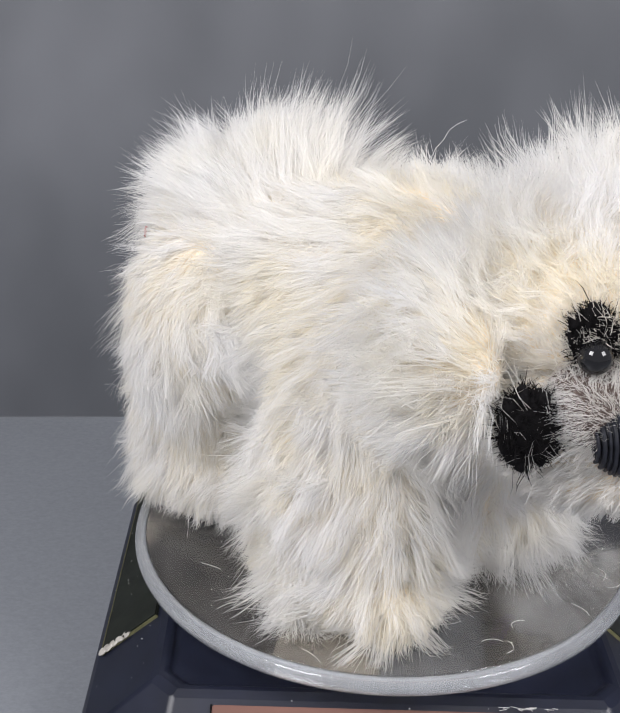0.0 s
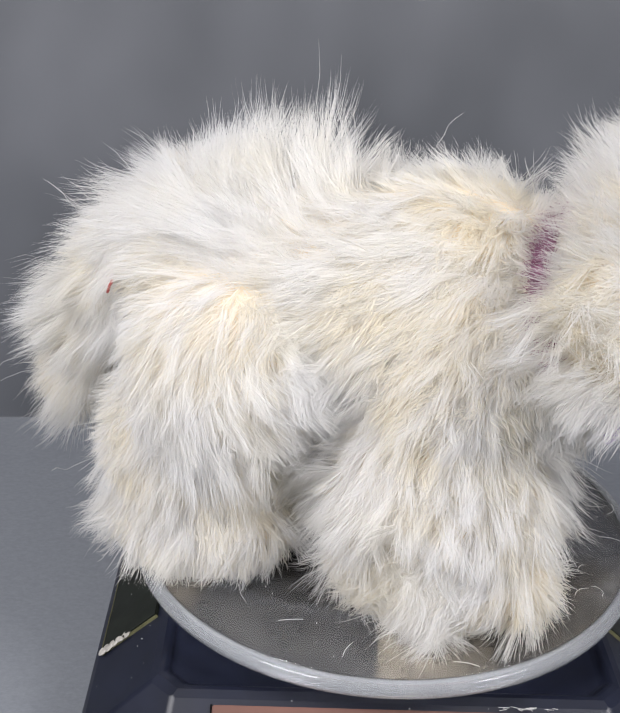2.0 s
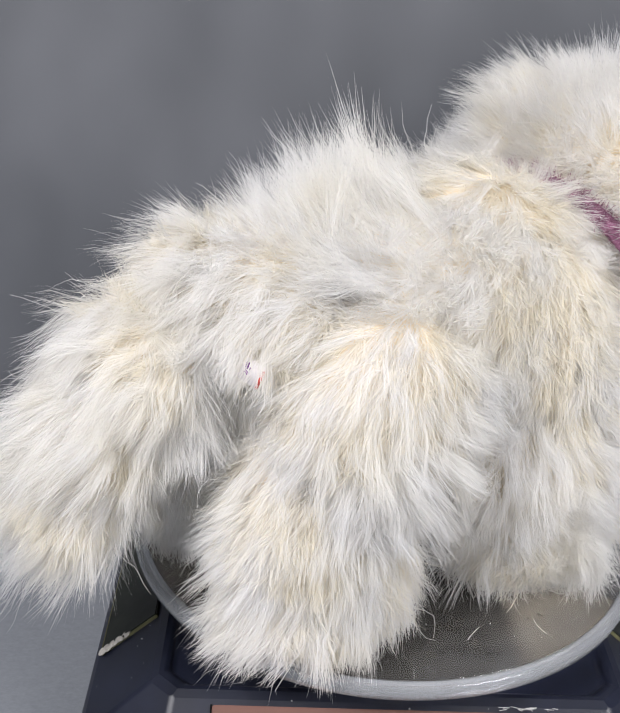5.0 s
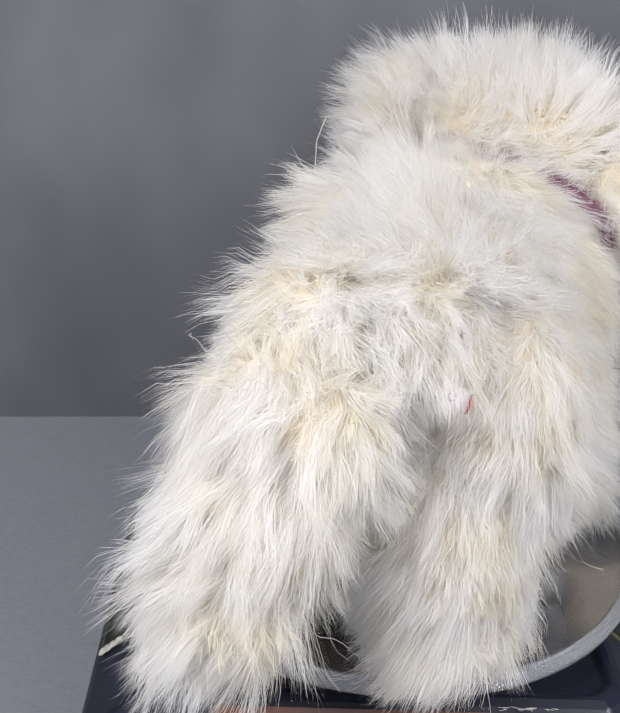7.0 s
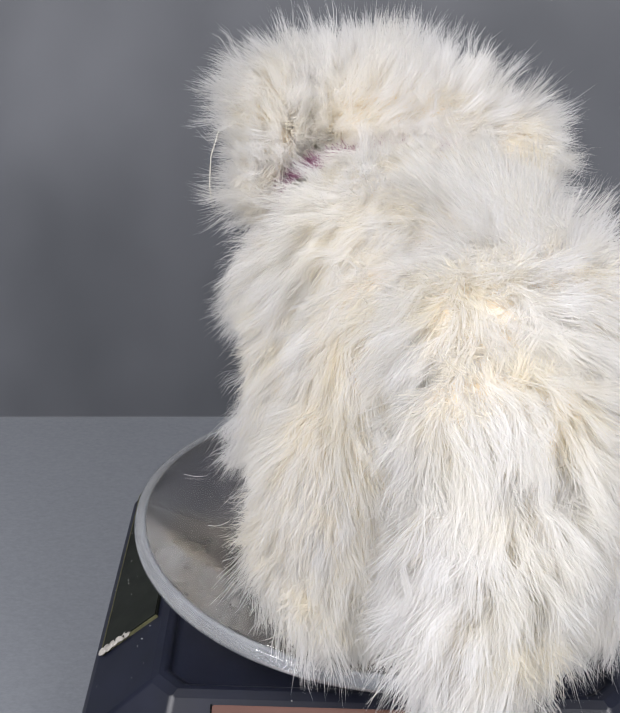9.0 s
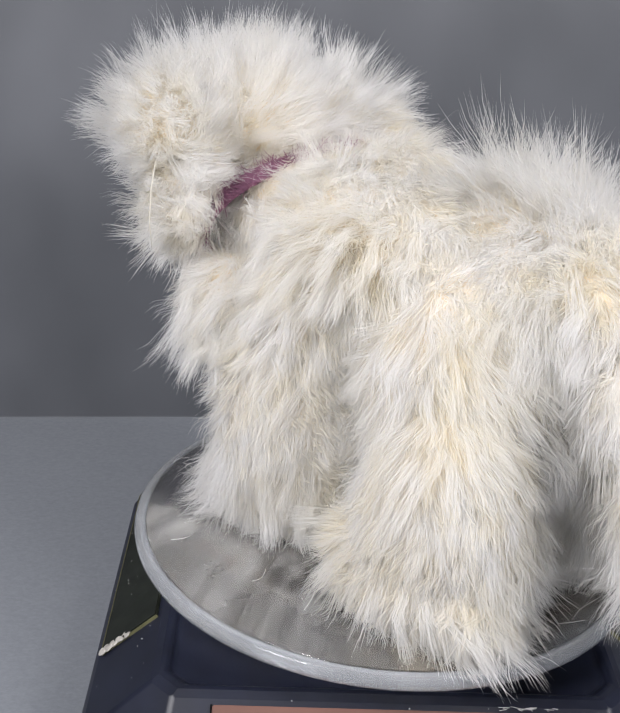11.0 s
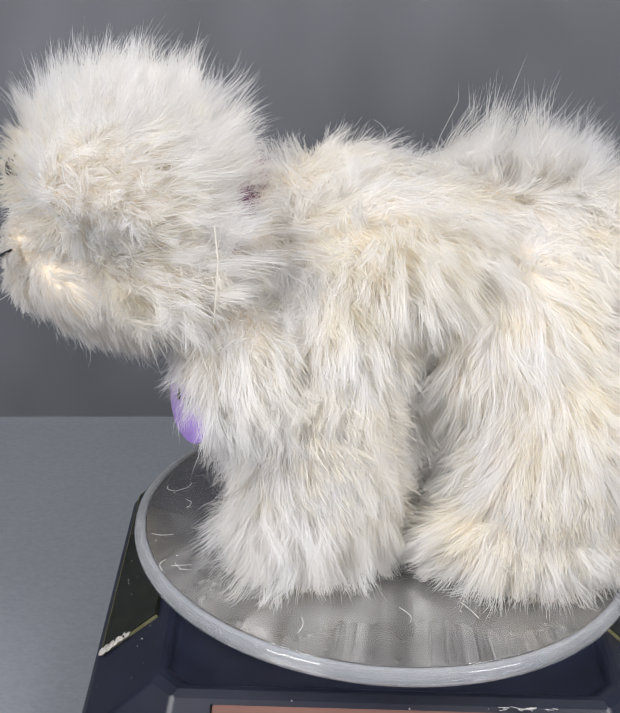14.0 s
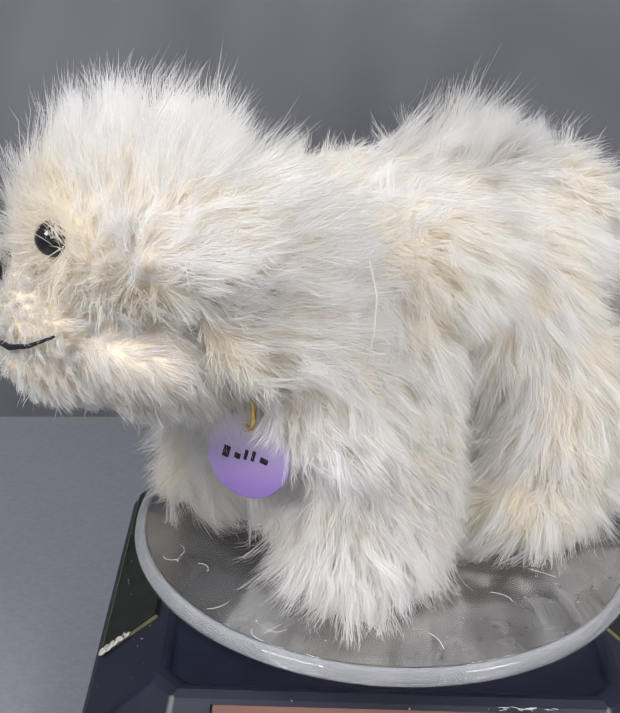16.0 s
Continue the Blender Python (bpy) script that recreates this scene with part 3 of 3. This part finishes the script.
def make_name_tag():
    """The enamel disc hung on the collar; its written name is drawn as bars."""
    tag = new("name_tag")
    tagged(tag, "round lilac enamel name tag hanging from the toy dog's collar", "name tag")
    n, r = 48, 7.7
    bm = bmesh.new()
    outer = [[(r * q * math.cos(k * math.tau / n), y, r * q * math.sin(k * math.tau / n)) for k in range(n)] for q, y in ((0.97, 0.5), (1.0, 0.3), (1.0, -0.3), (0.97, -0.5))]
    ring_loft(bm, outer)
    bmesh.ops.recalc_face_normals(bm, faces=bm.faces)
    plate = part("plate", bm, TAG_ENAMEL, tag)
    bm = bmesh.new()
    tube(bm, [(0.95 * math.cos(k * math.tau / 20), -0.52, 4.9 + 0.95 * math.sin(k * math.tau / 20)) for k in range(21)], [0.22] * 21, 6)
    part("eyelet", bm, LABEL_WHITE, plate, "pale eyelet round the hole")
    # bars in place of the written name
    for x, z, w, h in ((-2.9, 0.5, 1.0, 1.9), (-1.4, 0.0, 0.9, 0.9), (-0.2, 0.3, 0.5, 1.7), (0.8, 0.2, 0.5, 1.7), (2.2, -0.35, 1.2, 0.9)):
        bm = bmesh.new()
        box(bm, (x * 1.35, -0.53, z * 1.2 - 0.3), (w * 1.2, 0.12, h * 1.1), (0, 18, 0), 0.03)
        part("bar", bm, INK_BLACK, plate)
    return tag


def hash_of(name):
    return sum(ord(ch) * (i + 3) for i, ch in enumerate(name)) % 1000


DOG = make_dog()
TAG = make_name_tag()


def make_sewn_label():
    label = new("sewn_label")
    tagged(label, "tiny white satin label with purple print sewn into the rump fur", "label")
    bm = bmesh.new()
    box(bm, (0, 0, 0), (3.7, 0.35, 3.5), bevel=0.1)
    cloth = part("cloth", bm, LABEL_WHITE, label)
    for x, z, w in ((-0.9, 0.5, 1.2), (-0.7, -0.3, 0.8), (-1.0, 1.0, 0.6)):
        bm = bmesh.new()
        box(bm, (x, -0.2, z), (w, 0.1, 0.5), (0, 12, 0), 0.02)
        part("print", bm, INK_PURPLE, cloth, "purple print")
    bm = bmesh.new()
    box(bm, (1.8, -0.05, -0.2), (0.4, 0.5, 3.0), bevel=0.1)
    part("stitching", bm, INK_RED, cloth, "red stitching")
    return label


LABEL = make_sewn_label()


# ---------------------------------------------------------------- dust and stray hairs
def specks(name, spots, parent, mat, label, low=0.05, high=0.16):
    g = random.Random(len(spots) + 9)
    bm = bmesh.new()
    for p in spots:
        bmesh.ops.create_icosphere(bm, subdivisions=1, radius=g.uniform(low, high), matrix=pose(*p))
    tagged(part(name, bm, mat, parent, label), kind="stuff")


def make_dust():
    g = random.Random(4)
    spots = []
    for _ in range(46):
        a, r = g.uniform(0, math.tau), 46 * math.sqrt(g.uniform(0.3, 1))
        spots.append((r * math.cos(a), r * math.sin(a), 0.45))
    specks("dust", spots, DISC, LINT, "white dust specks")
    spots = []
    for _ in range(70):
        k, f, x = g.choice((0, 1, 3)), g.random(), g.uniform(-34, 34)
        q = pose(0, 0, 0, 0, 0, 90 * k) @ Vector((x, -41.2 - 11.6 * f, -8.8 - 10.3 * f + 0.75))
        spots.append(tuple(q))
    specks("dust", spots, BASE, LINT, "white dust specks", 0.04, 0.12)
    # tufts of lint caught on the frame of the front panel
    bm = bmesh.new()
    for k in range(10):
        x = g.uniform(17, 27)
        p0 = Vector((x, -42.0, -9.0))
        pts = [p0 + Vector((g.uniform(-1, 1) * f * 1.4, -0.5 * f + g.uniform(-0.3, 0.3), 0.4 + 0.5 * f + g.uniform(-0.2, 0.3))) for f in (0, 0.4, 0.8, 1.1)]
        tube(bm, pts, [0.05, 0.06, 0.05, 0.03], 5)
    tagged(part("lint", bm, LINT, BASE, "white lint caught on the panel frame"), kind="stuff")
    # shed hairs lying on the disc and sticking out past its edge
    bm = bmesh.new()
    for k in range(26):
        a, r = g.uniform(0, math.tau), g.uniform(30, 47)
        p = Vector((r * math.cos(a), r * math.sin(a), 0.55))
        d, turn = g.uniform(0, math.tau), g.uniform(-0.7, 0.7)
        pts = []
        for _ in range(6):
            pts.append(p.copy())
            p = p + Vector((math.cos(d), math.sin(d), g.uniform(-0.02, 0.05))) * g.uniform(0.6, 1.2)
            d += turn * g.uniform(0.2, 1.2)
        tube(bm, pts, [0.045] * 6, 4)
    tagged(part("shed_hair", bm, LINT, DISC, "shed pale hairs lying on the disc"), kind="stuff")
    # long loose fibres standing off the coat
    bm = bmesh.new()
    for k in range(60):
        c, r, _ = g.choice(BODY[:3] + RIGHT_HIND + LEFT_HIND + RIGHT_FORE + HEAD + TAIL)
        v = Vector((g.gauss(0, 1), g.gauss(0, 1), g.gauss(0.3, 1))).normalized()
        p = Vector(c) + Vector((v.x * r[0], v.y * r[1], v.z * r[2])) + v * 5
        if p.z < 6:
            continue
        d, pts = v, []
        for _ in range(6):
            pts.append(p.copy())
            d = (d + Vector((g.gauss(0, 0.35), g.gauss(0, 0.35), g.gauss(-0.1, 0.3)))).normalized()
            p = p + d * g.uniform(1.2, 2.2)
            p.z = max(p.z, 1.0)
        tube(bm, pts, [0.05, 0.05, 0.045, 0.04, 0.035, 0.03], 4)
    tagged(part("loose_fibres", bm, MOHAIR, DOG, "single long hairs standing off the coat"), kind="stuff")
    # one straight stiff hair on the cheek
    bm = bmesh.new()
    tube(bm, [(35, 28.0, 70), (34.5, 29.6, 65), (34.8, 29.8, 59), (35.2, 29.0, 54)], [0.1, 0.13, 0.12, 0.06], 6)
    part("stiff_hair", bm, UNDERCOAT, DOG, "single stiff straw coloured hair")


make_dust()


# ---------------------------------------------------------------- movement
HEADING = -46.0
TAG_AT = pose(0.0380, 0.0052, 0.0295, -6, -7, 117)
LABEL_AT = pose(-0.0472, -0.0215, 0.0525, -20, 15, -72)


def motions():
    times = [0.5 * k for k in range(33)]
    low = pose(0, 0, 0, 0, 0, LOW_SIDE)
    lean = low @ TILT @ low.inverted()
    walk(DISC, [(t, pose(0, 0, 0, 0, 0, turn_at(t)) @ lean) for t in times])
    heading = [(t, pose(0, 0, 0, 0, 0, turn_at(t) + HEADING)) for t in times]
    walk(TAG, [(t, m @ TAG_AT) for t, m in heading])
    walk(LABEL, [(t, m @ LABEL_AT) for t, m in heading])
    walk(DOG, heading)


motions()
